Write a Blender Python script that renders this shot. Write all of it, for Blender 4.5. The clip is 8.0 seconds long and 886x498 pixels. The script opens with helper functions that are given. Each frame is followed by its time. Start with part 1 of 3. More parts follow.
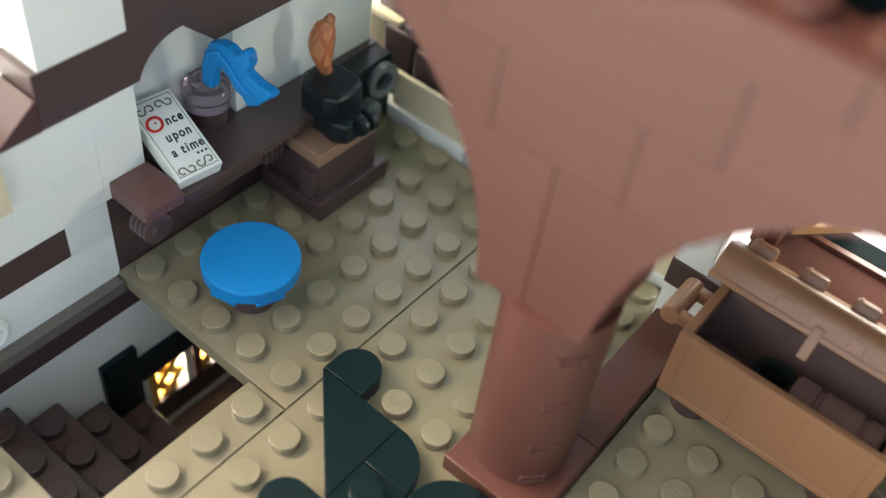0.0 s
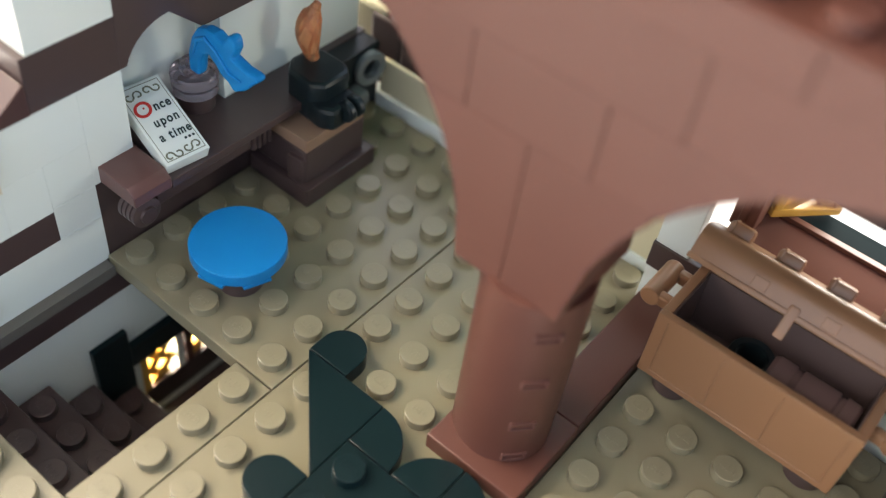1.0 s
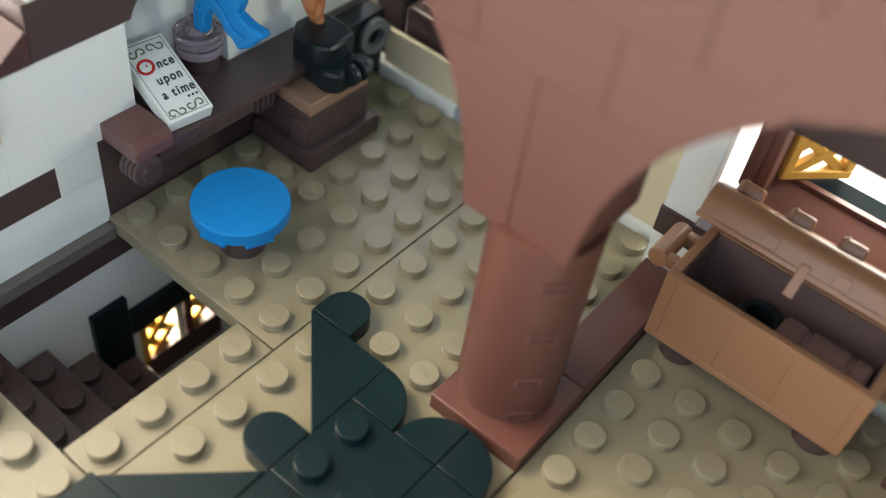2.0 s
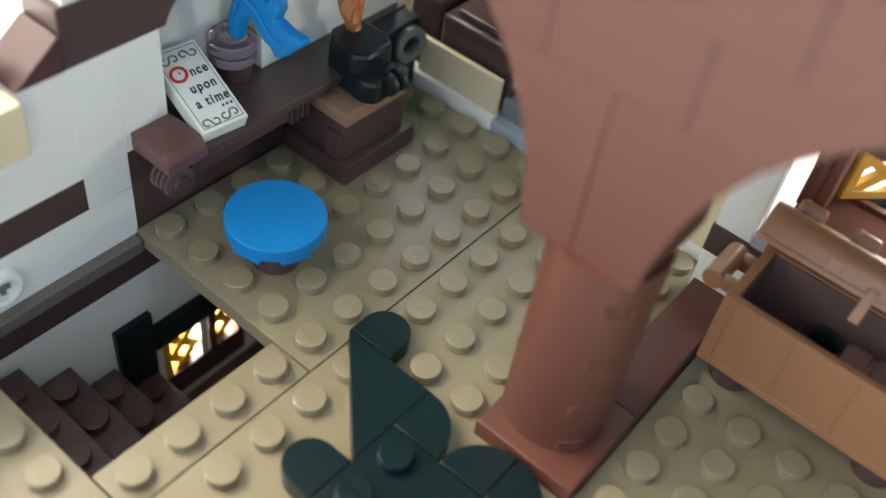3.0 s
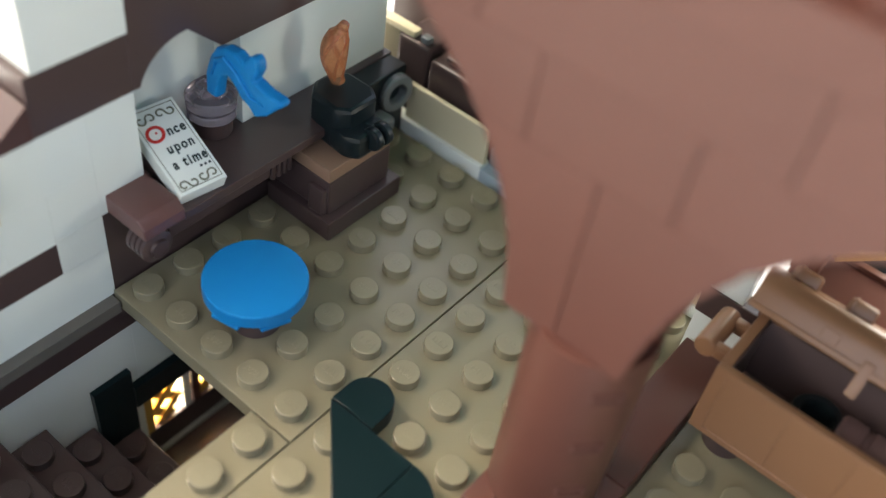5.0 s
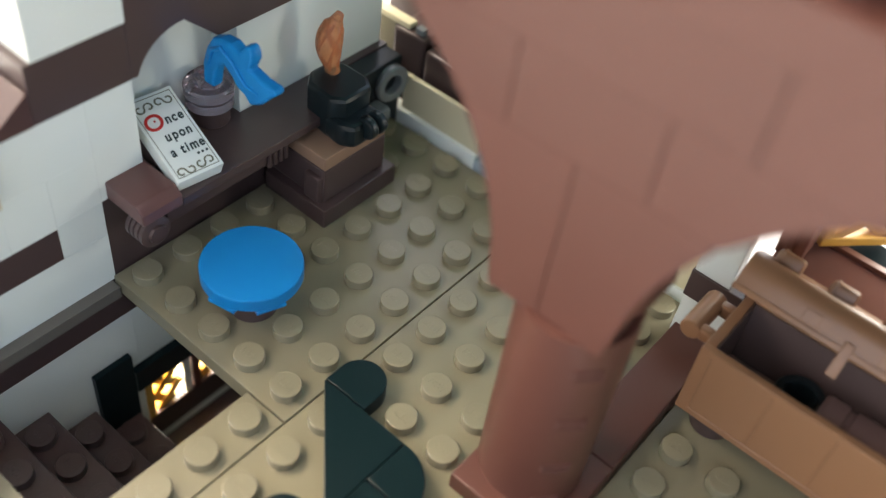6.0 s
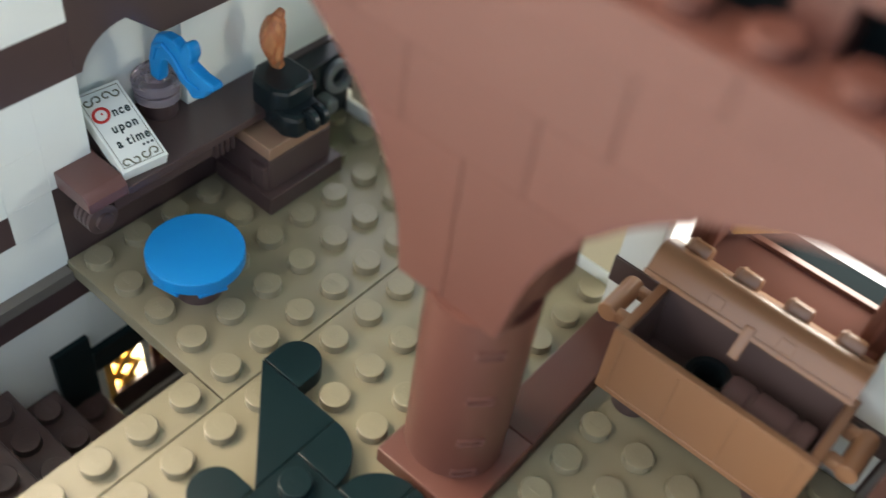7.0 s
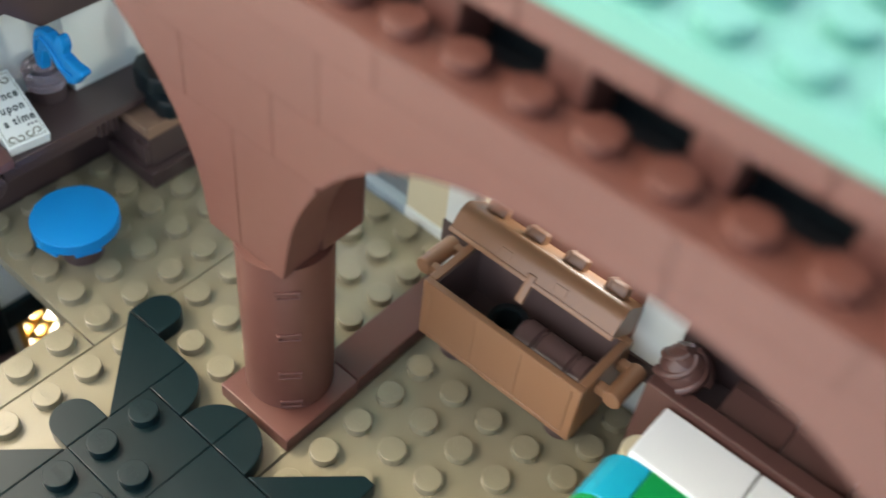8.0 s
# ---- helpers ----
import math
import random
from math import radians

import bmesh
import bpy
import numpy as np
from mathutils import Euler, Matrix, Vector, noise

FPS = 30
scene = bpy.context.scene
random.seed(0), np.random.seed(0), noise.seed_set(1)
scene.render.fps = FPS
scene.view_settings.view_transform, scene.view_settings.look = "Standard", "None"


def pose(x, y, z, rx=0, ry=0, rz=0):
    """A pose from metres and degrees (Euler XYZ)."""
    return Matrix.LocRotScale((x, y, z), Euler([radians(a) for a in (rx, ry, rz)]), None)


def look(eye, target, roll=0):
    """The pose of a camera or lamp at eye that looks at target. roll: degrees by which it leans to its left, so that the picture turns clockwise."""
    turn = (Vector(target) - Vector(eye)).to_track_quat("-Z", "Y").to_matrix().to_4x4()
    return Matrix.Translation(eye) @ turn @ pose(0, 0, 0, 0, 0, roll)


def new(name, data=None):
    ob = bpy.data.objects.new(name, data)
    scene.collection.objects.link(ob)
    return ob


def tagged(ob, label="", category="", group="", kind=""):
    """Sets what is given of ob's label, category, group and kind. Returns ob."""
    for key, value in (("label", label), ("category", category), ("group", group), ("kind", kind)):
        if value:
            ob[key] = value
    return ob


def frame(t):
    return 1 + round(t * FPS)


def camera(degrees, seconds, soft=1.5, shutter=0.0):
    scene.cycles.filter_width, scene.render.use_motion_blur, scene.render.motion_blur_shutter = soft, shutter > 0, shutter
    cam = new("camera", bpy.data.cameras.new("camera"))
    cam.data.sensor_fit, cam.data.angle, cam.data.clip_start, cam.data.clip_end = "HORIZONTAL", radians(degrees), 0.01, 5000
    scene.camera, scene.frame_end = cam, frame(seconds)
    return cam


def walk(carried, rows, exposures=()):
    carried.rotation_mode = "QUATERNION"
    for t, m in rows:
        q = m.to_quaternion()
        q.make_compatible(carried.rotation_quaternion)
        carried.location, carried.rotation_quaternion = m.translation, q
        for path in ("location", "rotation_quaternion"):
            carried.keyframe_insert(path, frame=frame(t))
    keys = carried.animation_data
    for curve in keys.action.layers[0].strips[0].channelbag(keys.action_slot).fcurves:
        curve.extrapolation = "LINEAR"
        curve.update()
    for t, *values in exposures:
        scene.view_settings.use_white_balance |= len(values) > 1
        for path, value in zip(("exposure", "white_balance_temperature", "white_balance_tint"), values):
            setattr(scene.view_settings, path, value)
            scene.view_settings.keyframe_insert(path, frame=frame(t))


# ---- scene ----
# A toy-brick house on a table. All lengths below are in studs (the 8 mm pitch of the bricks), turned into metres by U.
U = 0.008
cam = camera(48.6, 8.0, soft=1.25, shutter=0.5)
# the phone's lens, focused on the floor
cam.data.dof.use_dof, cam.data.dof.focus_distance, cam.data.dof.aperture_fstop = True, 0.158, 12.0
ROWS = [
    (0.0, 7.70, -7.33, 16.03, 43.05, -6.23, 39.50),
    (0.5, 8.06, -7.37, 15.74, 43.31, -6.01, 39.57),
    (1.0, 8.23, -7.42, 16.08, 42.90, -6.09, 39.50),
    (1.5, 8.72, -7.88, 15.72, 43.18, -6.20, 39.53),
    (3.0, 7.49, -7.84, 14.69, 43.86, -6.92, 40.15),
    (3.5, 6.86, -6.86, 14.75, 44.14, -6.28, 39.85),
    (4.0, 6.61, -6.75, 14.58, 44.16, -6.63, 39.74),
    (4.5, 6.68, -6.75, 14.97, 44.10, -6.91, 39.86),
    (6.0, 7.45, -6.95, 15.26, 44.00, -6.44, 40.37),
    (6.5, 7.72, -6.85, 15.64, 43.52, -6.28, 40.57),
    (7.0, 8.84, -6.55, 16.16, 42.96, -6.33, 40.59),
    (7.5, 10.79, -6.30, 16.91, 42.79, -6.06, 40.47),
    (8.0, 13.25, -5.96, 18.07, 42.73, -5.27, 40.96),
]
walk(cam, [(t, pose(U * x, U * y, U * z, rx, ry, rz)) for t, x, y, z, rx, ry, rz in ROWS], exposures=[(0.0, 0.76, 7500, 6), (3.5, 0.70, 7500, 6), (5.0, 0.70, 7500, 6), (7.0, 0.80, 7500, 6), (8.0, 0.96, 7250, 5)])

# ---- light: overcast daylight from the open front, brightest from the left ----
world = bpy.data.worlds.new("sky")
scene.world = world
world.use_nodes = True
wn = world.node_tree.nodes
sky = wn.new("ShaderNodeTexSky")
sky.sky_type, sky.sun_disc = "NISHITA", False
sky.sun_elevation, sky.sun_rotation = radians(61), radians(249)
sky.air_density, sky.dust_density, sky.ozone_density = 0.8, 6.0, 0.6
world.node_tree.links.new(sky.outputs[0], wn["Background"].inputs[0])
wn["Background"].inputs[1].default_value = 0.44
sun = new("sun", bpy.data.lights.new("sun", "SUN"))
sun.data.energy, sun.data.angle, sun.data.color = 1.6, radians(34), (1.0, 0.99, 0.97)
sun.matrix_world = look((0, 0, 0), (0.45, 0.17, -0.88))


def daylight(name, eye, target, width, height, watts):
    """The sky's light in a window's opening."""
    lamp = new(name, bpy.data.lights.new(name, "AREA"))
    lamp.data.shape, lamp.data.size, lamp.data.size_y, lamp.data.energy = "RECTANGLE", U * width, U * height, watts
    lamp.matrix_world = look([U * c for c in eye], [U * c for c in target])


daylight("window_daylight", (7.4, 10.6, 5.2), (7.2, 6.0, 2.4), 5.0, 3.6, 0.038)
daylight("lower_window_daylight", (-6.6, 1.6, -5.0), (-4.0, 1.4, -5.4), 3.0, 2.8, 0.11)


# ---- materials ----
def plastic(name, rgb, rough=0.32, vary=0.06, bump=0.012, gloss=0.5):
    """Moulded plastic: slight mottling, dust, hairline scratches, faint orange-peel relief."""
    mat = bpy.data.materials.new(name)
    mat.use_nodes = True
    nt = mat.node_tree
    N, L = nt.nodes, nt.links
    b = N["Principled BSDF"]
    tc = N.new("ShaderNodeTexCoord")
    big = N.new("ShaderNodeTexNoise")
    big.inputs["Scale"].default_value, big.inputs["Detail"].default_value = 55, 2
    fine = N.new("ShaderNodeTexNoise")
    fine.inputs["Scale"].default_value, fine.inputs["Detail"].default_value = 1400, 2
    scr = N.new("ShaderNodeTexNoise")
    scr.inputs["Scale"].default_value, scr.inputs["Detail"].default_value = 420, 3
    stretch = N.new("ShaderNodeMapping")
    stretch.inputs["Scale"].default_value = (1, 2.2, 1.4)
    stretch.inputs["Rotation"].default_value = (0.3, 0.5, 0.7)
    info = N.new("ShaderNodeObjectInfo")
    L.new(tc.outputs["Object"], big.inputs["Vector"])
    L.new(tc.outputs["Object"], fine.inputs["Vector"])
    L.new(tc.outputs["Object"], stretch.inputs["Vector"])
    L.new(stretch.outputs["Vector"], scr.inputs["Vector"])
    mix = N.new("ShaderNodeMix")
    mix.data_type = "RGBA"
    mix.inputs["A"].default_value = (*[c * (1 - vary) for c in rgb], 1)
    mix.inputs["B"].default_value = (*[min(1, c * (1 + vary)) for c in rgb], 1)
    L.new(big.outputs["Fac"], mix.inputs["Factor"])
    hsv = N.new("ShaderNodeHueSaturation")
    rr = N.new("ShaderNodeMapRange")
    rr.inputs["To Min"].default_value, rr.inputs["To Max"].default_value = 1 - vary * 0.7, 1 + vary * 0.7
    L.new(info.outputs["Random"], rr.inputs["Value"])
    L.new(rr.outputs["Result"], hsv.inputs["Value"])
    L.new(mix.outputs["Result"], hsv.inputs["Color"])
    L.new(hsv.outputs["Color"], b.inputs["Base Color"])
    mr = N.new("ShaderNodeMapRange")
    mr.inputs["From Min"].default_value, mr.inputs["From Max"].default_value = 0.35, 0.75
    mr.inputs["To Min"].default_value, mr.inputs["To Max"].default_value = rough * 0.97, rough * 1.03
    L.new(scr.outputs["Fac"], mr.inputs["Value"])
    L.new(mr.outputs["Result"], b.inputs["Roughness"])
    bp = N.new("ShaderNodeBump")
    bp.inputs["Strength"].default_value, bp.inputs["Distance"].default_value = 0.02, bump * U * 0.5
    L.new(fine.outputs["Fac"], bp.inputs["Height"])
    L.new(bp.outputs["Normal"], b.inputs["Normal"])
    b.inputs["IOR"].default_value = 1.53
    b.inputs["Specular IOR Level"].default_value = gloss
    return mat


def clear(name, rgb, rough=0.05, ior=1.45):
    mat = bpy.data.materials.new(name)
    mat.use_nodes = True
    b = mat.node_tree.nodes["Principled BSDF"]
    b.inputs["Base Color"].default_value = (*rgb, 1)
    b.inputs["Transmission Weight"].default_value = 1
    b.inputs["Roughness"].default_value, b.inputs["IOR"].default_value = rough, ior
    return mat


TAN = plastic("dark_tan_plastic", (0.222, 0.198, 0.13), 0.3, 0.025)
CREAM = plastic("cream_plastic", (0.62, 0.56, 0.38), 0.35)
WHITE = plastic("white_plastic", (0.71, 0.76, 0.71), 0.3, 0.012)
RED = plastic("reddish_brown_plastic", (0.098, 0.035, 0.025), 0.45, 0.05)
DARK = plastic("dark_brown_plastic", (0.066, 0.042, 0.040), 0.3)
NOUGAT = plastic("nougat_plastic", (0.262, 0.132, 0.068), 0.35)
BLUE = plastic("blue_plastic", (0.0, 0.18, 0.46), 0.36, 0.02, gloss=0.16)
GREEN = plastic("dark_green_plastic", (0.004, 0.0135, 0.0155), 0.3, gloss=0.18)
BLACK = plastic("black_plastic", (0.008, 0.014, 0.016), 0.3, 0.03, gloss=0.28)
MINT = plastic("aqua_plastic", (0.105, 0.30, 0.245), 0.4, 0.03, gloss=0.3)
TEAL = plastic("teal_plastic", (0.0, 0.36, 0.50), 0.3)
BRIGHT = plastic("bright_green_plastic", (0.0, 0.30, 0.07), 0.3)
GREY = plastic("bluish_grey_plastic", (0.15, 0.17, 0.178), 0.35)
SANDBLUE = plastic("sand_blue_plastic", (0.30, 0.38, 0.42), 0.35)
GOLD = plastic("gold_plastic", (0.60, 0.35, 0.075), 0.3)
INK = plastic("dark_print", (0.012, 0.03, 0.028), 0.4)
OLIVE = plastic("olive_print", (0.13, 0.14, 0.085), 0.4)
REDINK = plastic("red_print", (0.55, 0.03, 0.025), 0.4)
TABLE = plastic("white_table_laminate", (0.78, 0.78, 0.76), 0.4, 0.03)
CLEAR = clear("clear_lilac_plastic", (0.66, 0.58, 0.63), 0.06, 1.3)
CLEAR.node_tree.nodes["Principled BSDF"].inputs["Transmission Weight"].default_value = 0.88
AMBER = clear("clear_orange_plastic", (0.85, 0.40, 0.20), 0.25, 1.3)
AMBER.node_tree.nodes["Principled BSDF"].inputs["Transmission Weight"].default_value = 0.72
PALE_NOUGAT = plastic("pale_nougat_plastic", (0.27, 0.165, 0.11), 0.35)


# ---- mesh helpers, in studs ----
def join(bm, tmp):
    me = bpy.data.meshes.new("tmp")
    tmp.to_mesh(me)
    tmp.free()
    bm.from_mesh(me)
    bpy.data.meshes.remove(me)


def soften(tmp, bev, angle=30):
    if bev:
        edges = [e for e in tmp.edges if len(e.link_faces) == 2 and e.calc_face_angle(0) > radians(angle)]
        bmesh.ops.bevel(tmp, geom=edges, offset=bev, segments=1 if bev < 0.02 else 2, affect="EDGES", profile=0.5)


def box(bm, x0, x1, y0, y1, z0, z1, bev=0.03, m=None):
    tmp = bmesh.new()
    bmesh.ops.create_cube(tmp, size=1)
    for v in tmp.verts:
        v.co = Vector((x0 + (v.co.x + 0.5) * (x1 - x0), y0 + (v.co.y + 0.5) * (y1 - y0), z0 + (v.co.z + 0.5) * (z1 - z0)))
    soften(tmp, bev)
    if m:
        tmp.transform(m)
    join(bm, tmp)
    return bm


def cyl(bm, x, y, z0, z1, r, r2=None, seg=32, bev=0.03, m=None):
    """An upright round solid; m turns it afterwards about the origin."""
    tmp = bmesh.new()
    bmesh.ops.create_cone(tmp, cap_ends=True, segments=seg, radius1=r, radius2=r if r2 is None else r2, depth=z1 - z0)
    bmesh.ops.translate(tmp, verts=tmp.verts, vec=(x, y, (z0 + z1) / 2))
    soften(tmp, bev, 40)
    if m:
        tmp.transform(m)
    join(bm, tmp)
    return bm


def prism(bm, pts, axis, a, b, bev=0.03, m=None):
    """A flat outline (x,y for axis z; x,z for axis y; y,z for axis x) drawn out from a to b."""
    tmp = bmesh.new()
    put = {"z": lambda u, v, w: (u, v, w), "y": lambda u, v, w: (u, w, v), "x": lambda u, v, w: (w, u, v)}[axis]
    face = tmp.faces.new([tmp.verts.new(put(u, v, a)) for u, v in pts])
    ext = bmesh.ops.extrude_face_region(tmp, geom=[face])
    move = Vector(put(0, 0, b - a))
    for g in ext["geom"]:
        if isinstance(g, bmesh.types.BMVert):
            g.co += move
    bmesh.ops.recalc_face_normals(tmp, faces=tmp.faces)
    soften(tmp, bev, 35)
    if m:
        tmp.transform(m)
    join(bm, tmp)
    return bm


def lathe(bm, x, y, profile, seg=36):
    """A turned solid from (radius, height) rows, closed at both ends."""
    tmp = bmesh.new()
    rings = [[tmp.verts.new((x + r * math.cos(2 * math.pi * i / seg), y + r * math.sin(2 * math.pi * i / seg), z)) for i in range(seg)] for r, z in profile]
    for p, q in zip(rings, rings[1:]):
        for i in range(seg):
            tmp.faces.new((p[i], p[(i + 1) % seg], q[(i + 1) % seg], q[i]))
    tmp.faces.new(rings[0][::-1])
    tmp.faces.new(rings[-1])
    bmesh.ops.recalc_face_normals(tmp, faces=tmp.faces)
    join(bm, tmp)
    return bm


def tube(bm, path, radii, seg=20, flat=1.0):
    """A rod along a path, with its own radius at each place."""
    tmp = bmesh.new()
    rings = []
    for i, c in enumerate(path):
        c = Vector(c)
        d = (Vector(path[min(i + 1, len(path) - 1)]) - Vector(path[max(i - 1, 0)])).normalized()
        side = d.cross(Vector((0, 1, 0)))
        side = side.normalized() if side.length > 0.01 else Vector((1, 0, 0))
        up = side.cross(d).normalized()
        rings.append([tmp.verts.new(c + radii[i] * (math.cos(2 * math.pi * k / seg) * side + flat * math.sin(2 * math.pi * k / seg) * up)) for k in range(seg)])
    for p, q in zip(rings, rings[1:]):
        for k in range(seg):
            tmp.faces.new((p[k], p[(k + 1) % seg], q[(k + 1) % seg], q[k]))
    tmp.faces.new(rings[0][::-1])
    tmp.faces.new(rings[-1])
    bmesh.ops.recalc_face_normals(tmp, faces=tmp.faces)
    join(bm, tmp)
    return bm


ORIGIN = {}


def finish(name, bm, mat, at, smooth=True):
    bmesh.ops.translate(bm, verts=bm.verts, vec=-Vector(at))
    bmesh.ops.scale(bm, verts=bm.verts, vec=(U, U, U))
    me = bpy.data.meshes.new(name)
    bm.to_mesh(me)
    bm.free()
    me.materials.append(mat)
    if smooth:
        for p in me.polygons:
            p.use_smooth = True
        me.set_sharp_from_angle(angle=radians(20))
    return me


def thing(name, at, label, category, group="", kind=""):
    ob = new(name)
    ob.empty_display_size = U
    ob.location = Vector(at) * U
    ORIGIN[ob.name] = Vector(at)
    return tagged(ob, label, category, group, kind)


def solid(name, bm, mat, at, label="", category="", group="", kind=""):
    ob = new(name, finish(name, bm, mat, at))
    ob.location = Vector(at) * U
    ORIGIN[ob.name] = Vector(at)
    return tagged(ob, label, category, group, kind)


def part(name, bm, mat, parent, label=""):
    at = ORIGIN[parent.name]
    ob = new(name, finish(name, bm, mat, at))
    ob.parent = parent
    ORIGIN[ob.name] = at
    return tagged(ob, label)


def stud_mesh(name, mat):
    """A brick's stud with the unreadable raised mark on its top."""
    bm = bmesh.new()
    cyl(bm, 0, 0, -0.02, 0.21, 0.3, seg=24, bev=0.022)
    for k in range(5):
        box(bm, -0.17 + k * 0.075, -0.142 + k * 0.075, -0.075 + 0.03 * (k % 2), 0.08 - 0.035 * (k % 3 == 1), 0.2, 0.216, 0.004)
    for x in (-0.13, 0.02):
        box(bm, x, x + 0.1, 0.03, 0.055, 0.2, 0.215, 0)
    return finish(name, bm, mat, (0, 0, 0))


STUDS = {}


def stud(parent, x, y, z, mat):
    if mat.name not in STUDS:
        STUDS[mat.name] = stud_mesh("stud", mat)
    ob = new("stud", STUDS[mat.name])
    ob.parent = parent
    ob.location = (Vector((x, y, z)) - ORIGIN[parent.name]) * U
    ob.rotation_euler.z = random.choice((0.0, math.pi)) + random.uniform(-0.03, 0.03)
    return ob


# ---- the large structure ----
table_top = solid("ground", box(bmesh.new(), -150, 150, -150, 150, -10, -9.2, 0.1), TABLE, (0, 0, -10), "pale laminate table top under the toy house", "table", kind="structure")

# out of view: a room ceiling added and sized to block the steep sky light
ceiling = solid("ceiling", box(bmesh.new(), -75, 75, -75, 75, 118, 121, 0.1), TABLE, (0, 0, 118), "plain white unseen ceiling panel, added to block the overhead sky", "ceiling", kind="structure")

covered = [(0, 7, -5.7, -4), (2.9, 5.1, 1, 3.3), (4.2, 5.1, 3, 7), (0, 3, 0, 2), (3, 5, 0, 1), (1, 7, -4.2, 0), (0, 2, -4.2, -3), (-3.1, -1.9, 0.9, 2.1), (-5, -3, 3.9, 6.4), (5, 9.5, 5.3, 6.9)]


def is_free(x, y):
    if (x, y) in {(1.5, 1.5), (2.5, 1.5), (0.5, 0.5)}:
        return True
    return not any(a < x < b and c < y < d for a, b, c, d in covered)


def floor_plate(name, x0, x1, y0, y1, dx=0.0, dy=0.0, label=""):
    ob = solid(name, box(bmesh.new(), x0 + dx + 0.015, x1 + dx - 0.015, y0 + dy + 0.015, y1 + dy - 0.015, -0.4, 0, 0.02), TAN, ((x0 + x1) / 2, (y0 + y1) / 2, -0.4), label, "floor", kind="structure")
    for i in range(int(round(x1 - x0))):
        for j in range(int(round(y1 - y0))):
            x, y = x0 + i + 0.5, y0 + j + 0.5
            if is_free(x, y):
                stud(ob, x + dx * 5, y + dy, 0, TAN)
    return ob


LAB = "dark tan studded plastic floor plate"
floor_plate("floor_1", -5, 0, 0, 8, label=LAB)
floor_plate("floor_2", -1, 0, -4, 0, label=LAB + ", a narrow strip")
floor_plate("floor_3", 0, 5, -6, 8, label=LAB)
floor_plate("floor_4", 5, 15, -2, 7, 0.02, 0.1, label=LAB)
floor_plate("floor_5", -6, 0, -8, -4, label=LAB)

# the timbered side wall beside the stairwell
wall = thing("wall_west", (-5.5, 0, -9), "white and dark brown timber-framed brick wall", "wall", kind="structure")


def slab(name, y0, y1, z0, z1, mat, x0=-6.0, x1=-5.0, label=""):
    return part(name, box(bmesh.new(), x0, x1, y0 + 0.001, y1 - 0.001, z0 + 0.001, z1 - 0.001, 0.004), mat, wall, label)


slab("sill_plate", -8, -0.02, -0.42, -0.12, plastic("grey_brown_plastic", (0.115, 0.105, 0.09), 0.35, 0.03), x1=-4.74, label="grey brown ledge")
slab("sill_plate", 0, 8, -0.42, -0.12, DARK, x1=-5.0)
slab("beam", -8, 8, -1.35, -0.42, DARK, x1=-5.03)
slab("brick", -8, 0.07, -0.12, 1.15, WHITE)
slab("timber", -8, -0.9, 1.15, 1.93, DARK)
slab("brick", -0.9, 0.07, 1.15, 2.0, WHITE)
slab("brick", -4.6, -1.82, 1.93, 3.25, WHITE)
slab("brick", -8, -4.6, 1.93, 3.25, WHITE)
slab("brick", -1.82, -0.9, 1.93, 3.12, WHITE)
slab("brick", -0.9, 0.07, 2.0, 3.12, WHITE)
slab("brick", 0.07, 1.06, 2.0, 4.33, WHITE)
slab("brick", -1.82, 0.07, 3.12, 4.33, WHITE)
slab("cream_brick", -3.4, -1.86, 3.25, 4.3, CREAM, x1=-4.75)
slab("brick", -8, -3.4, 3.25, 4.33, WHITE)
slab("panel", 0.07, 8, -0.12, 2.0, DARK, x1=-5.02)
slab("timber", -0.86, 1.06, 4.33, 5.5, DARK)
slab("brick", -0.72, 1.09, 5.5, 7.6, WHITE)
slab("timber", -8, -1.85, 4.33, 5.0, DARK, x1=-5.6)
# slope brick beside the timber
part("slope", prism(bmesh.new(), [(-1.83, 4.335), (-0.9, 5.02), (-0.87, 4.98), (-0.87, 4.335)], "x", -5.98, -4.97, 0.025), plastic("pinkish_brown_plastic", (0.07, 0.036, 0.033), 0.34, gloss=0.35), wall)
part("niche_back", box(bmesh.new(), -6.4, -5.98, 1.07, 3.65, 2.0, 4.36, 0.02), WHITE, wall)
arch_pts = [(1.06, 11.98), (1.06, 4.33)] + [(2.3 - 1.14 * math.cos(a), 4.0 + 1.05 * math.sin(a)) for a in [radians(q) for q in range(18, 91, 9)]] + [(3.05, 4.38), (8.2, 4.38), (8.2, 11.98)]
part("timber", prism(bmesh.new(), arch_pts, "x", -5.97, -5.0, 0.02), DARK, wall)
part("niche_back", box(bmesh.new(), -6.4, -5.98, 1.07, 3.0, 4.37, 5.3, 0.02), WHITE, wall)
part("niche_wall", box(bmesh.new(), -6.4, -5.22, 3.66, 7.95, 1.0, 4.36, 0.012), WHITE, wall)
# white axle end in the wall
hub = bmesh.new()
lathe(hub, 0, 0, [(0.16, -0.1), (0.36, -0.1), (0.4, 0.0), (0.38, 0.16), (0.3, 0.2), (0.22, 0.18), (0.2, 0.05), (0.02, 0.05)], 32)
hub.transform(Matrix.Translation((-5.0, -2.9, 0.52)) @ Matrix.Rotation(radians(90), 4, "Y"))
hub_ob = part("axle_hub", hub, WHITE, wall, "white round axle hub")
cross = bmesh.new()
box(cross, -4.96, -4.9, -3.05, -2.75, 0.47, 0.57, 0.01)
box(cross, -4.96, -4.901, -2.95, -2.85, 0.37, 0.67, 0.01)
part("axle_end", cross, GREY, wall)
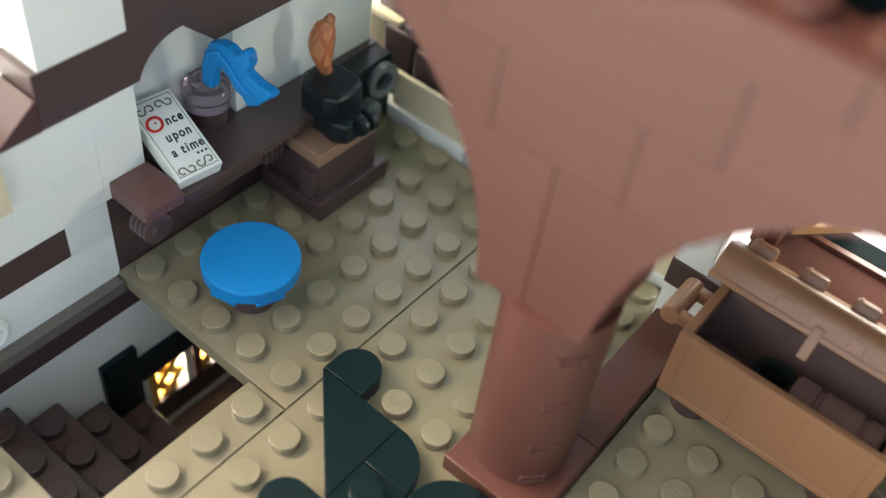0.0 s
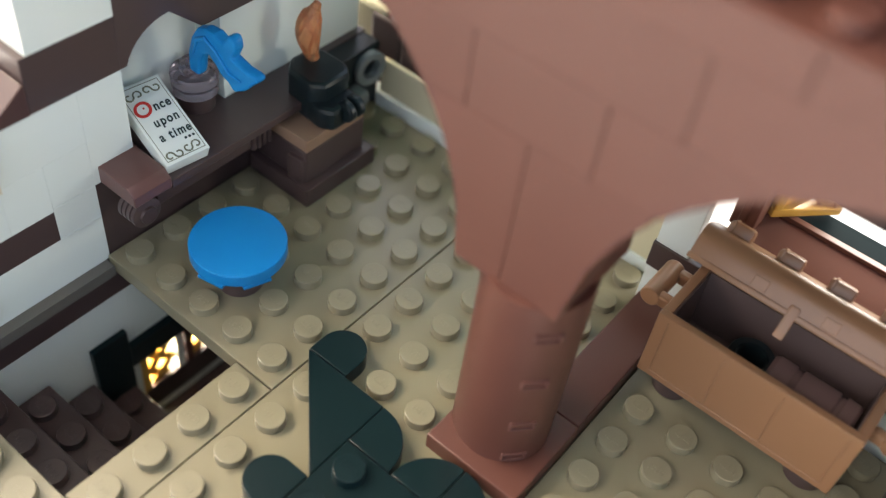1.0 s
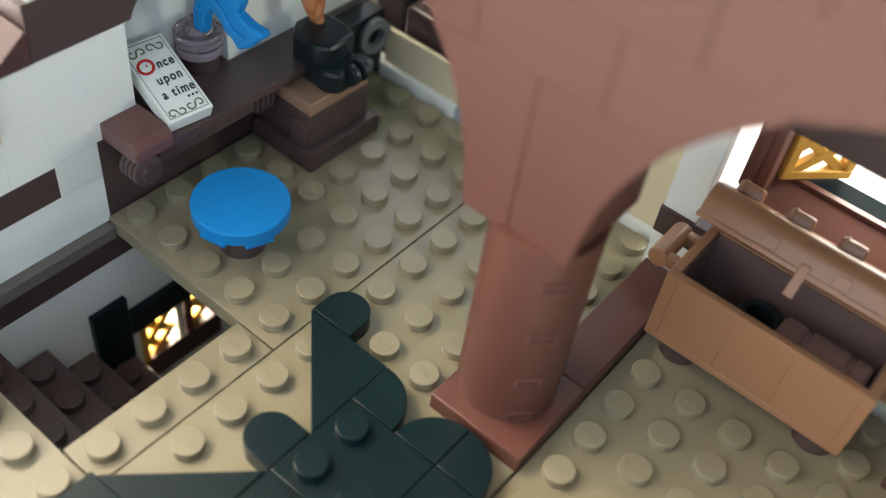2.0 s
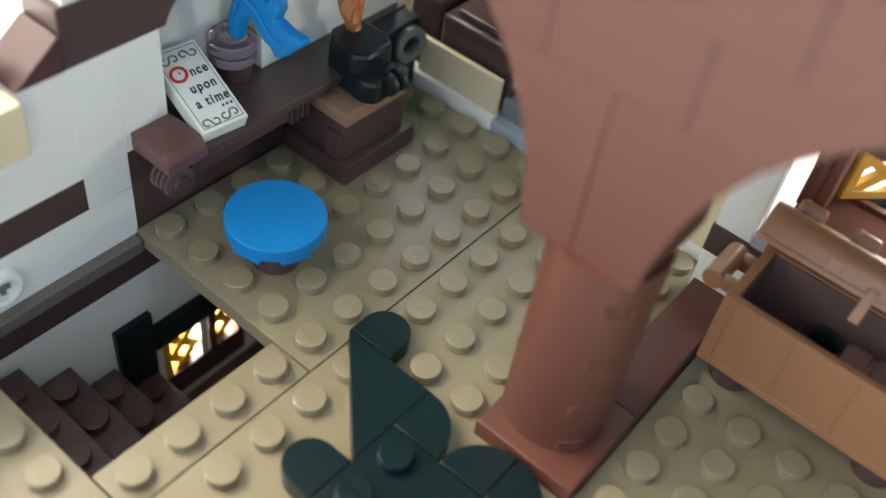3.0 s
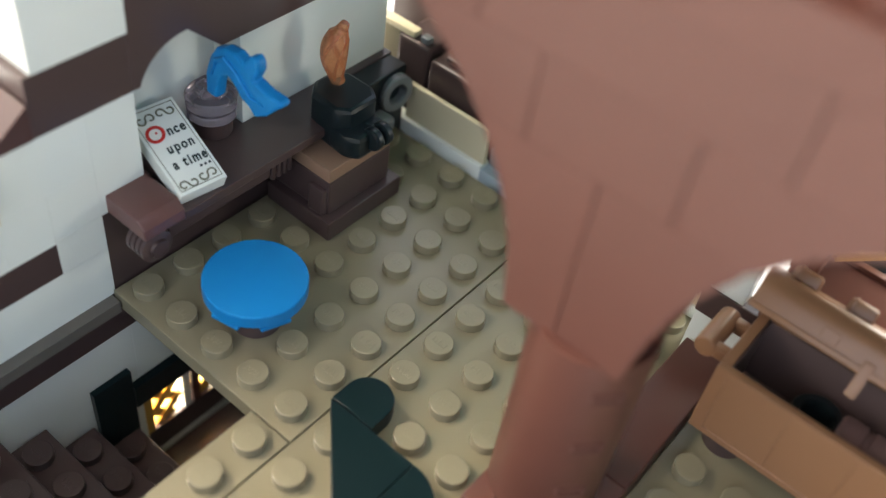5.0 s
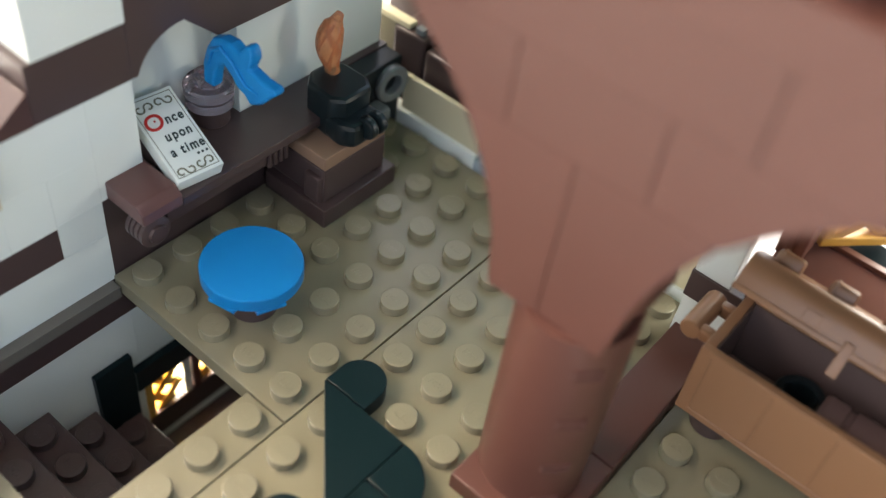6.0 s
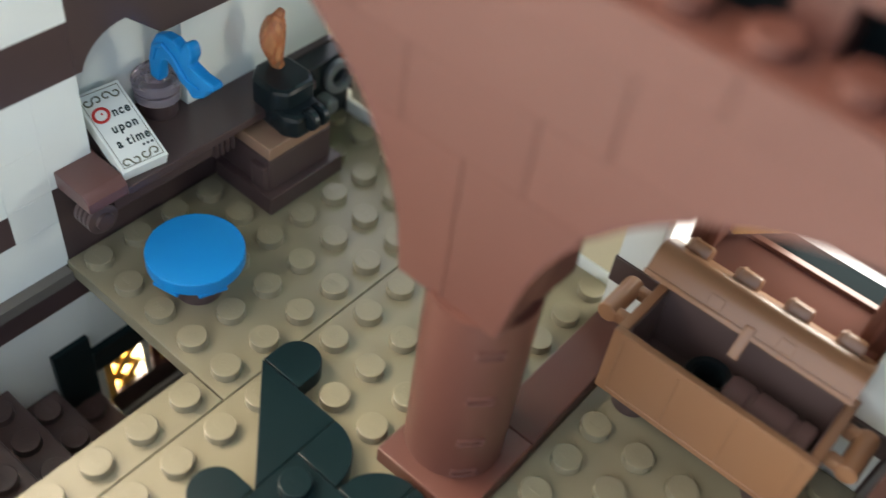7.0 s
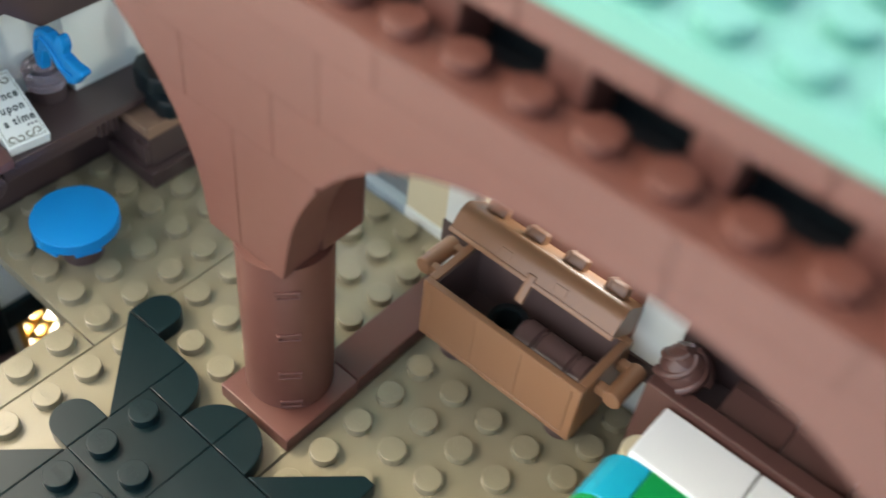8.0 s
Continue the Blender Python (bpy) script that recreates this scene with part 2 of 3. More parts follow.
# storey below, seen down the stairwell
for y0, y1, z0, z1 in ((-8, 0.3, -9.2, -1.36), (0.3, 2.8, -3.95, -1.36), (0.3, 2.8, -9.2, -6.4), (2.8, 8, -9.2, -1.36)):
    slab("lower_brick", y0, y1, z0, z1, WHITE, x1=-5.06)
slab("green_brick", -0.91, 0.03, -5.6, -2.6, GREEN, x0=-5.05, x1=-4.9)
slab("green_brick", 0.03, 3.2, -3.9, -3.2, GREEN, x0=-5.05, x1=-4.85)
lower_window = thing("window_2", (-5.4, 1.5, -6.3), "gold lattice window of the storey below, bright outside", "window", kind="structure")
for y, mat in ((0.32, GOLD), (1.42, WHITE), (1.7, RED), (2.6, RED)):
    part("window_frame", box(bmesh.new(), -5.5, -5.08, y, y + 0.22, -6.4, -3.96, 0.03), mat, lower_window)
part("window_sill", box(bmesh.new(), -5.6, -5.07, 0.33, 2.8, -6.4, -5.55, 0.03), DARK, lower_window)
for y in (0.95, 2.05):
    for k in range(4):
        for sgn in (-1, 1):
            m = Matrix.Translation((-5.3 + 0.02 * sgn, y, -6.1 + k * 0.7)) @ Matrix.Rotation(radians(45 * sgn), 4, "X")
            part("lattice_bar", box(bmesh.new(), -0.1, 0.1, -0.6, 0.6, -0.125, 0.125, 0.03, m), GOLD, lower_window)
lower = thing("floor_lower", (0, 0, -6.8), "dark brown studded floor and stairs of the storey below", "floor", kind="structure")
part("slab", box(bmesh.new(), -5.0, 5, -8, 8, -6.8, -6.5, 0.02), DARK, lower)
for k, z in enumerate((-1.8, -2.7, -3.7, -4.7)):
    part("step", box(bmesh.new(), -5.0, -1.0, -4 + k, -3 + k - 0.01, -6.5, z, 0.03), DARK, lower)
    for x in (-4.5, -3.5, -2.5, -1.5):
        stud(lower, x, -3.5 + k, z, DARK)
shut = thing("wall_lower", (5, 0, -9), "plain white walls of the storey below", "wall", kind="structure")
for a in ((5, 5.4, -8, 8), (-5.9, 5, -8.4, -8), (-5.9, 5, 8.0, 8.4)):
    part("wall", box(bmesh.new(), *a, -9.2, -0.42, 0.02), WHITE, shut)

# back wall with its low panels and the window bay
back = thing("wall_north", (2, 8.5, -0.4), "cream, white and brown brick back wall with a window bay", "wall", kind="structure")


def bslab(name, x0, x1, y0, y1, z0, z1, mat, bev=0.025, parent=None):
    return part(name, box(bmesh.new(), x0, x1, y0, y1, z0, z1, bev), mat, parent or back)


bslab("panel", -4.5, -2.08, 8.1, 8.24, 0.38, 1.37, CREAM)
bslab("panel_foot", -5.0, -2.08, 7.99, 8.35, -0.4, 0.38, WHITE)
bslab("sill", -2.08, 2.0, 7.99, 8.4, -0.4, 0.3, SANDBLUE)
bslab("low_pane", -2.05, 1.98, 8.3, 8.9, 0.3, 0.8, GREY)
bslab("panel", 2.0, 3.95, 8.05, 8.95, 0.3, 2.9, CREAM)
bslab("panel_foot", 2.0, 3.95, 7.99, 8.95, -0.4, 0.3, WHITE)
bslab("brick", 3.95, 5.195, 7.092, 7.5, -0.4, 1.195, WHITE)
bslab("timber", 3.92, 5.3, 7.06, 7.5, 1.2, 1.9, DARK)
bslab("timber", 5.3, 9.1, 7.06, 8.6, 1.2, 1.9, DARK)
bslab("brick", 3.95, 4.72, 7.1, 7.5, 1.9, 6.2, WHITE)
bslab("brick", 5.2, 10.1, 7.092, 8.6, -0.4, 1.195, WHITE)
bslab("brick", 9.1, 10.1, 7.12, 8.6, 1.2, 4.89, WHITE)
bslab("timber", 9.1, 10.3, 7.04, 7.5, 1.2, 1.75, DARK)
bslab("brick", 10.105, 17, 7.12, 8.6, -0.4, 4.89, DARK)
bslab("upper_timber", 4.74, 16, 7.1, 8.6, 4.9, 11.98, DARK)
bslab("upper_timber", 3.95, 4.73, 7.1, 8.6, 6.21, 11.98, DARK)
# brown surface behind the ridge; its unseen upper height is set to shade the corner
bslab("upper_timber", -6.4, 3.94, 9.6, 10.0, 1.32, 4.4, DARK)
# unseen wall, added to keep sky light off the right floor and chest
east = thing("shade_wall_east", (16.5, 4, 0), "plain brown unseen wall, added to block light from the right", "wall", kind="structure")
bslab("brick", 16.05, 17, -2, 14, -0.4, 11.98, DARK, parent=east)

window = thing("window_1", (7.2, 8.0, 1.9), "brown window bay with a gold lattice and bright daylight outside", "window", kind="structure")
part("window_sill", prism(bmesh.new(), [(7.1, 1.92), (8.6, 1.92), (8.6, 2.95), (8.4, 2.95), (7.1, 2.12)], "x", 5.02, 9.08, 0.03), plastic("glossy_brown_plastic", (0.19, 0.095, 0.08), 0.12, 0.02), window)
for x in (5.04, 8.58):
    part("window_frame", box(bmesh.new(), x, x + 0.5, 7.52, 8.5, 2.96, 4.88, 0.04), RED, window)
    part("frame_bead", box(bmesh.new(), x + 0.16, x + 0.3, 7.47, 7.515, 2.96, 4.88, 0.015), RED, window)
part("window_frame", box(bmesh.new(), 5.55, 8.57, 7.9, 8.5, 4.62, 4.88, 0.04), RED, window)
part("window_frame", box(bmesh.new(), 5.55, 8.57, 8.42, 8.58, 2.96, 3.06, 0.02), RED, window)


SHUT = Matrix.Translation((5.64, 8.12, 3.07)) @ Matrix.Rotation(radians(48), 4, "Z")
rails = bmesh.new()
for a in ((0, 1.5, 0, 0.2), (0, 1.5, 1.6, 1.78), (0, 0.2, 0.2, 1.6), (1.3, 1.5, 0.2, 1.6)):
    box(rails, a[0], a[1], 0, 0.28, a[2], a[3], 0.03, SHUT)
shutter_ob = part("lattice_frame", rails, GOLD, window, "gold plastic lattice shutter standing open")
for k in range(2):
    for sgn in (-1, 1):
        m = SHUT @ Matrix.Translation((0.75, 0.14 + 0.02 * sgn, 0.58 + k * 0.66)) @ Matrix.Rotation(radians(38 * sgn), 4, "Y")
        part("lattice_bar", box(bmesh.new(), -0.76, 0.76, -0.09, 0.09, -0.1, 0.1, 0.03, m), GOLD, shutter_ob)

# ---- the brown double arch in front, with its studded top and the roof plate behind it ----
arch = thing("arcade", (3.6, 2.1, 0), "reddish brown brick arcade with round arches on a pier", "arch", kind="structure")
part("base_plate", box(bmesh.new(), 2.98, 5.02, 1.1, 3.2, 0, 0.42, 0.03), RED, arch)
part("base_tile", box(bmesh.new(), 4.03, 5.01, 3.21, 7.05, 0, 0.44, 0.03), plastic("dark_reddish_plastic", (0.088, 0.035, 0.027), 0.34, 0.02, gloss=0.3), arch, "glossy dark reddish brown tile")
part("pier", cyl(bmesh.new(), 3.8, 2.34, 0.42, 4.8, 0.94, seg=72, bev=0.0), RED, arch, "round column")
for z in (0.5, 1.5, 2.75, 4.0):
    mark = bmesh.new()
    m = Matrix.Translation((3.8, 2.34, z)) @ Matrix.Rotation(radians(-41), 4, "Z")
    for a in ((-0.24, 0.24, 0.0, 0.045), (-0.24, 0.24, 0.17, 0.215), (-0.24, -0.19, 0.045, 0.17), (0.19, 0.24, 0.045, 0.17)):
        box(mark, 0.87, 0.967, a[0], a[1], a[2], a[3], 0.01, m)
    part("mould_mark", mark, RED, arch)


def crown(x):
    """Height of the underside of the two arches at x."""
    if 2.62 <= x <= 4.66:
        return 4.76
    u, e = ((10.36 - x) / 5.7, 2.5) if x > 4.6 else ((x + 3.08) / 5.7, 2.15)
    return 4.76 + 4.91 * max(0.0, 1 - abs(u) ** e) ** 0.5


def arch_piece(x0, x1, z0, z1, y0, y1, name, inset=0.0):
    """One brick of the arcade: a rectangle with the arch's curve cut out of its underside."""
    n = max(2, int((x1 - x0) / 0.12))
    xs = [x0 + (x1 - x0) * i / n for i in range(n + 1)]
    low = [(x, max(z0, crown(x - inset if x > 3.6 else x + inset))) for x in xs]
    runs = [[]]
    for q in low:
        if q[1] < z1 - 0.02:
            runs[-1].append(q)
        elif runs[-1]:
            runs.append([])
    for run in runs:
        if len(run) > 1:
            part(name, prism(bmesh.new(), run + [(run[-1][0], z1), (run[0][0], z1)], "y", y0, y1, 0.0), RED, arch)


arch_piece(-6.0, 16.0, 4.76, 10.8, 1.65, 2.44, "arch_core")
part("springer", box(bmesh.new(), 2.95, 4.66, 2.45, 3.6, 4.79, 9.9, 0.12), RED, arch)
for z0, z1, cuts in ((4.76, 7.6, (-2, 3.5, 16)), (7.6, 8.86, (-2, 2.38, 4.48, 16)), (8.86, 10.1, (-2, 1.4, 5.47, 11.02, 16)), (10.1, 10.8, (-2, 3.0, 6.5, 10.96, 13.07, 16))):
    for a, b in zip(cuts, cuts[1:]):
        arch_piece(a + 0.010, b - 0.010, z0 + 0.003, z1 - 0.003, 1.56, 1.66, "brick")
for i in range(-2, 16):
    stud(arch, i + 0.5, 2.1, 10.8, RED)

roof = thing("roof_edge", (8, 4, 10), "reddish brown eaves with an overhanging studded aqua roof plate", "roof", kind="structure")
# near-black floor that paints the shadow in the gaps under the eaves
part("gutter", box(bmesh.new(), -6.0, 16, 2.46, 3.3, 10.0, 10.4, 0.02), plastic("gap_shade_plastic", (0.010, 0.013, 0.015), 0.6), roof)
for k in range(-4, 7):
    part("bracket", box(bmesh.new(), 2.42 + 2 * k, 3.04 + 2 * k, 2.46, 3.3, 10.41, 11.48, 0.06), RED, roof)
for k in range(-3, 8):
    part("eaves", box(bmesh.new(), 2 * k, 2 * k + 1.985, 2.3, 4.2, 11.5, 11.99, 0.03), RED, roof)
# black backing, likewise standing in for the dark of the open gaps
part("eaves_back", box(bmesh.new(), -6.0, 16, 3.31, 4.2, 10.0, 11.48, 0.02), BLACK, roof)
# visible at its front edge; the unseen depth behind is added to shade the floor
plate_ob = part("roof_plate", box(bmesh.new(), 4.0, 16, 2.27, 14.0, 12.0, 12.42, 0.03), MINT, roof, "aqua studded plate")
# wholly out of view: an added cover that keeps sky light off the left floor
part("roof_plate", box(bmesh.new(), -6.0, 3.99, 2.27, 14.0, 12.0, 12.42, 0.03), MINT, roof, "aqua plate out of view, added to shade the floor")
for i in range(4, 16):
    for j in range(2, 6):
        stud(plate_ob, i + 0.2, j + 0.77, 12.42, MINT)

# ---- things ----
# dark green rug of flat pieces
rug = thing("rug", (3, -1, 0), "dark green jagged rug of flat and studded plates on the floor", "rug")


def half_round(x0, x1, y0, y1, side):
    """A tile with one end rounded, towards side ('+y' or '-x')."""
    if side == "+y":
        r = (x1 - x0) / 2
        return [(x0, y0), (x1, y0)] + [((x0 + x1) / 2 + r * math.cos(radians(a)), y1 - r + r * math.sin(radians(a))) for a in range(0, 181, 12)]
    r = (y1 - y0) / 2
    return [(x1, y0), (x1, y1)] + [(x0 + r + r * math.cos(radians(a)), (y0 + y1) / 2 + r * math.sin(radians(a))) for a in range(90, 271, 12)]


def quarter(x0, x1, y0, y1, left):
    """A square tile with one far corner rounded."""
    r = min(0.9, x1 - x0 - 0.02)
    if left:
        return [(x1, y1), (x0 + r, y1)] + [(x0 + r - r * math.sin(radians(a)), y1 - r + r * math.cos(radians(a))) for a in range(8, 90, 10)] + [(x0, y0), (x1, y0)]
    return [(x0, y0), (x1, y0)] + [(x1 - r + r * math.cos(radians(a)), y1 - r + r * math.sin(radians(a))) for a in range(2, 90, 10)] + [(x0, y1)]


G = 0.012
for name, pts in (("rounded_tile", half_round(0.03, 1.0, 1.0 + G, 1.92, "+y")), ("rounded_tile", half_round(1.05, 2.0 - G, -2.0, -1.02, "-x")),
                  ("wedge_tile", [(0.02, 1.0 - G), (2.0, 1.0 - G), (2.0, -1.0)]), ("corner_tile", quarter(2 + G, 3 - G, 0 + G, 1 - G, False)),
                  ("corner_tile", quarter(3.05, 4 - G, 0 + G, 1 - G, True)), ("corner_tile", quarter(4 + G, 4.97, 0 + G, 1 - G, False)),
                  ("wedge_tile", [(0.05, -4.0), (2.0 - G, -2.05), (2.0 - G, -4.0)]), ("wedge_tile", [(5.05, 0.02), (6.7, 1.65), (7.0, 1.65), (7.0, 0.02)])):
    part(name, prism(bmesh.new(), pts, "z", 0.0, 0.42, 0.02), GREEN, rug)
for x0, x1, y0, y1 in ((-0.06, 3, -5.6, -4 - G), (3, 7, -5.6, -4 - G), (2 + G, 4, -2, 0 - G), (4, 7, -2, 0 - G), (2 + G, 4, -4, -2), (4, 7, -4, -2)):
    part("plate", box(bmesh.new(), x0, x1 - G, y0 + G, y1, 0.0, 0.42, 0.02), GREEN, rug)
for x, y in ((2.5, -0.5), (2.5, -1.5), (3.5, -1.5), (2.5, -2.5), (3.5, -2.5), (4.5, -2.5)):
    stud(rug, x, y, 0.42, GREEN)

# round blue table
table = thing("round_table", (-2.5, 1.5, 0), "small round table with a glossy bright blue top", "table")
part("leg", cyl(cyl(bmesh.new(), -2.5, 1.5, 0.0, 0.45, 0.5), -2.5, 1.5, 0.46, 0.94, 0.5), DARK, table, "dark brown round leg")
top = bmesh.new()
lathe(top, -2.5, 1.5, [(0.9, 0.93), (0.985, 0.93), (1.0, 0.95), (1.0, 1.2), (0.985, 1.23), (0.95, 1.24)], 64)
part("tabletop", top, BLUE, table)
for a in (-78, -20):
    m = Matrix.Translation((-2.5, 1.5, 0)) @ Matrix.Rotation(radians(a), 4, "Z")
    part("rim_tab", box(bmesh.new(), 0.80, 0.985, -0.3, 0.3, 0.84, 0.935, 0.02, m), BLUE, table)

# ---- writing desk along the wall ----
desk = thing("writing_desk", (-4.5, 2.2, 0), "dark brown brick writing desk against the timbered wall", "desk")
part("desktop", prism(bmesh.new(), [(-5.97, 1.13), (-3.95, 1.13), (-3.95, 6.3), (-5.21, 6.3), (-5.21, 3.65), (-5.97, 3.65)], "z", 1.92, 2.14, 0.03), DARK, desk)
part("front_rail", box(bmesh.new(), -4.6, -4.12, 0.85, 3.4, 1.5, 1.95, 0.04), DARK, desk)
part("end_tile", prism(bmesh.new(), [(-5.1, 2.42), (-4.12, 2.42), (-3.93, 2.26), (-3.93, 2.0), (-5.1, 2.0)], "y", 0.2, 1.12, 0.03), plastic("brown_tile_plastic", (0.12, 0.056, 0.05), 0.3), desk, "reddish brown tile")
roll = bmesh.new()
rows = [(0.02, -0.3)]
for k in range(4):
    rows += [(0.34, -0.3 + k * 0.13), (0.34, -0.21 + k * 0.13), (0.29, -0.19 + k * 0.13)]
lathe(roll, 0, 0, rows + [(0.2, 0.22), (0.19, 0.28), (0.02, 0.28)], 28)
roll.transform(Matrix.Translation((-4.2, 0.5, 1.62)) @ Matrix.Rotation(radians(90), 4, "Y"))
part("scroll", roll, DARK, desk)
ribs = bmesh.new()
box(ribs, -4.55, -4.16, 3.42, 3.98, 1.35, 1.95, 0.08)
for k in range(4):
    cyl(ribs, -4.15, 3.48 + 0.15 * k, 1.4, 1.9, 0.065, seg=12, bev=0.03)
part("scroll", ribs, DARK, desk, "ribbed block")

pedestal = thing("pedestal", (-3.7, 5.1, 0), "dark brown stepped pedestal with a nougat tile on top", "pedestal")
part("base", box(bmesh.new(), -4.9, -3.04, 4.02, 6.3, 0.0, 0.5, 0.03), DARK, pedestal)
part("body", box(bmesh.new(), -4.9, -3.25, 4.2, 6.1, 0.5, 1.4, 0.05), DARK, pedestal)
part("post", box(bmesh.new(), -3.75, -3.3, 4.08, 4.3, 0.5, 1.2, 0.05), DARK, pedestal)
part("top_tile", box(bmesh.new(), -4.5, -3.24, 4.2, 6.06, 1.41, 1.74, 0.03), PALE_NOUGAT, pedestal, "nougat brown smooth tile")

# ---- story tile on its slant ----
low_right, far_right = Vector((-3.90, 2.11, 2.48)), Vector((-5.70, 2.34, 3.18))
ey = (far_right - low_right).normalized()
ex = Vector((0.14, 1.0, 0.0))
ex = (ex - ex.dot(ey) * ey).normalized()
ez = ex.cross(ey)
corner = low_right - ex
TILE = Matrix((ex, ey, ez)).transposed().to_4x4()
TILE.translation = corner
book = thing("story_tile", corner, "white printed tile with an ornamental border and a fairy-tale opening line", "tile")
slip = bmesh.new()
box(slip, 0.0, 1.0, 0.0, 1.95, -0.36, 0.0, 0.02, TILE)
slab_ob = part("tile", slip, WHITE, book)
part("wedge", prism(bmesh.new(), [(-5.7, 2.15), (-4.4, 2.15), (-5.7, 2.85)], "y", 1.3, 2.05, 0.02), DARK, book, "dark brown wedge under the tile")
rim = bmesh.new()
for a in ((0.06, 0.94, 0.07, 0.085), (0.06, 0.94, 1.865, 1.88), (0.06, 0.072, 0.085, 1.865), (0.928, 0.94, 0.085, 1.865)):
    box(rim, *a, -0.004, 0.006, 0, TILE)
part("printed_border", rim, OLIVE, slab_ob)


def letters(text, u, v, size, mat, squash=1.0):
    for ch in text:
        if ch == " ":
            u += 0.3 * size
            continue
        cu = bpy.data.curves.new("letter", "FONT")
        cu.body, cu.size, cu.extrude, cu.offset, cu.shear = ch, size, 0.004, 0.0075, 0.12
        tmp = new("letter", cu)
        bpy.context.view_layer.update()
        me = bpy.data.meshes.new_from_object(tmp.evaluated_get(bpy.context.evaluated_depsgraph_get()))
        bpy.data.objects.remove(tmp)
        bm = bmesh.new()
        bm.from_mesh(me)
        left, right = min(q.co.x for q in bm.verts), max(q.co.x for q in bm.verts)
        bm.transform(TILE @ Matrix.Translation((u - left * squash, v, 0.004)) @ Matrix.Diagonal((squash, 1, 1, 1)))
        part("letter", bm, mat, slab_ob)
        u += (right - left) * squash + 0.1 * size


letters("O", 0.09, 1.16, 0.50, REDINK)
letters("nce", 0.50, 1.21, 0.29, INK, 0.82)
letters("upon", 0.30, 0.86, 0.29, INK, 0.8)
letters("a time", 0.21, 0.52, 0.29, INK, 0.78)
letters("...", 0.66, 0.39, 0.34, INK)


def flourish(u, v, flip):
    bm = bmesh.new()
    for s in (-1, 1):
        path = []
        for i in range(19):
            a = i / 18 * 2 * math.pi * 0.85
            r = 0.1 * (1 - 0.55 * i / 18)
            path.append(TILE @ Vector((u + s * (0.1 - r * math.cos(a)), v + s * flip * r * math.sin(a), 0.0)))
        tube(bm, path, [0.02] * len(path), 5)
    part("printed_flourish", bm, OLIVE, slab_ob)


for u, v, f in ((0.28, 1.68, 1), (0.70, 1.70, -1), (0.28, 0.17, -1), (0.70, 0.20, 1)):
    flourish(u, v, f)
dots = bmesh.new()
tube(dots, [TILE @ Vector((0.31, 1.33, 0.0)), TILE @ Vector((0.31, 1.37, 0.0))], [0.02, 0.02], 6)
part("printed_dot", dots, REDINK, slab_ob)

# ---- ink bottle with its quill ----
bottle = thing("ink_bottle", (-5.45, 3.08, 2.14), "clear lilac ink bottle with a bright blue quill", "bottle")
part("stand", cyl(bmesh.new(), -5.45, 3.08, 2.14, 2.52, 0.4), DARK, bottle, "dark brown round stand")
part("glass", lathe(bmesh.new(), -5.45, 3.08, [(r * 1.03, z - 0.5) for r, z in ((0.30, 3.03), (0.44, 3.04), (0.48, 3.07), (0.48, 3.22), (0.46, 3.25), (0.40, 3.26), (0.40, 3.30), (0.47, 3.31), (0.5, 3.34), (0.5, 3.52), (0.47, 3.57), (0.31, 3.58), (0.29, 3.62), (0.29, 3.74), (0.27, 3.77), (0.18, 3.77), (0.16, 3.73), (0.15, 3.4), (0.02, 3.38))]), CLEAR, bottle)
quill = [(-5.30, 3.26), (-5.28, 3.75), (-5.14, 4.16), (-4.96, 4.44), (-4.71, 4.57), (-4.42, 4.60), (-4.20, 4.50), (-4.08, 4.70), (-3.96, 4.78), (-3.86, 4.70), (-3.83, 4.50), (-3.95, 4.26), (-3.62, 4.17), (-3.28, 4.18), (-3.22, 4.08), (-3.40, 3.92), (-3.66, 3.62), (-3.95, 3.44), (-4.12, 3.60), (-4.32, 3.66), (-4.46, 3.84), (-4.66, 3.98), (-4.82, 3.88), (-4.93, 3.66), (-5.0, 3.26)]
feather = part("quill", prism(bmesh.new(), quill, "y", 2.84, 3.10, 0.06), BLUE, bottle, "bright blue curled feather")
part("quill_ridge", tube(bmesh.new(), [(-5.1, 2.83, 3.8), (-4.95, 2.83, 4.2), (-4.7, 2.83, 4.36), (-4.4, 2.83, 4.2), (-4.05, 2.83, 3.85), (-3.7, 2.83, 3.85)], [0.03, 0.05, 0.055, 0.05, 0.045, 0.02], 20), BLUE, feather)

# ---- burner with its flame ----
burner = thing("burner", (-3.8, 5.0, 1.745), "black burner with a clear orange flame on a nougat tile", "burner")
outline = [(-4.66, 5.1), (-4.4, 4.78), (-3.7, 4.72), (-3.42, 4.95), (-3.42, 5.7), (-3.7, 5.9), (-4.4, 5.9), (-4.66, 5.6)]
part("body", prism(bmesh.new(), outline, "z", 1.745, 2.8, 0.1), BLACK, burner)
part("tray", prism(bmesh.new(), [(-3.9, 4.74), (-3.38, 4.68), (-3.05, 4.86), (-3.05, 5.7), (-3.9, 5.8)], "z", 1.745, 2.34, 0.12), BLACK, burner)
nose = bmesh.new()
for y in (5.22, 5.5):
    m = Matrix.Translation((-3.04, y, 2.18)) @ Matrix.Rotation(radians(90), 4, "X")
    cyl(nose, 0, 0, -0.1, 0.1, 0.26, seg=20, bev=0.05, m=m)
part("spout", nose, BLACK, burner)
flame_bm = bmesh.new()
path, rad = [], []
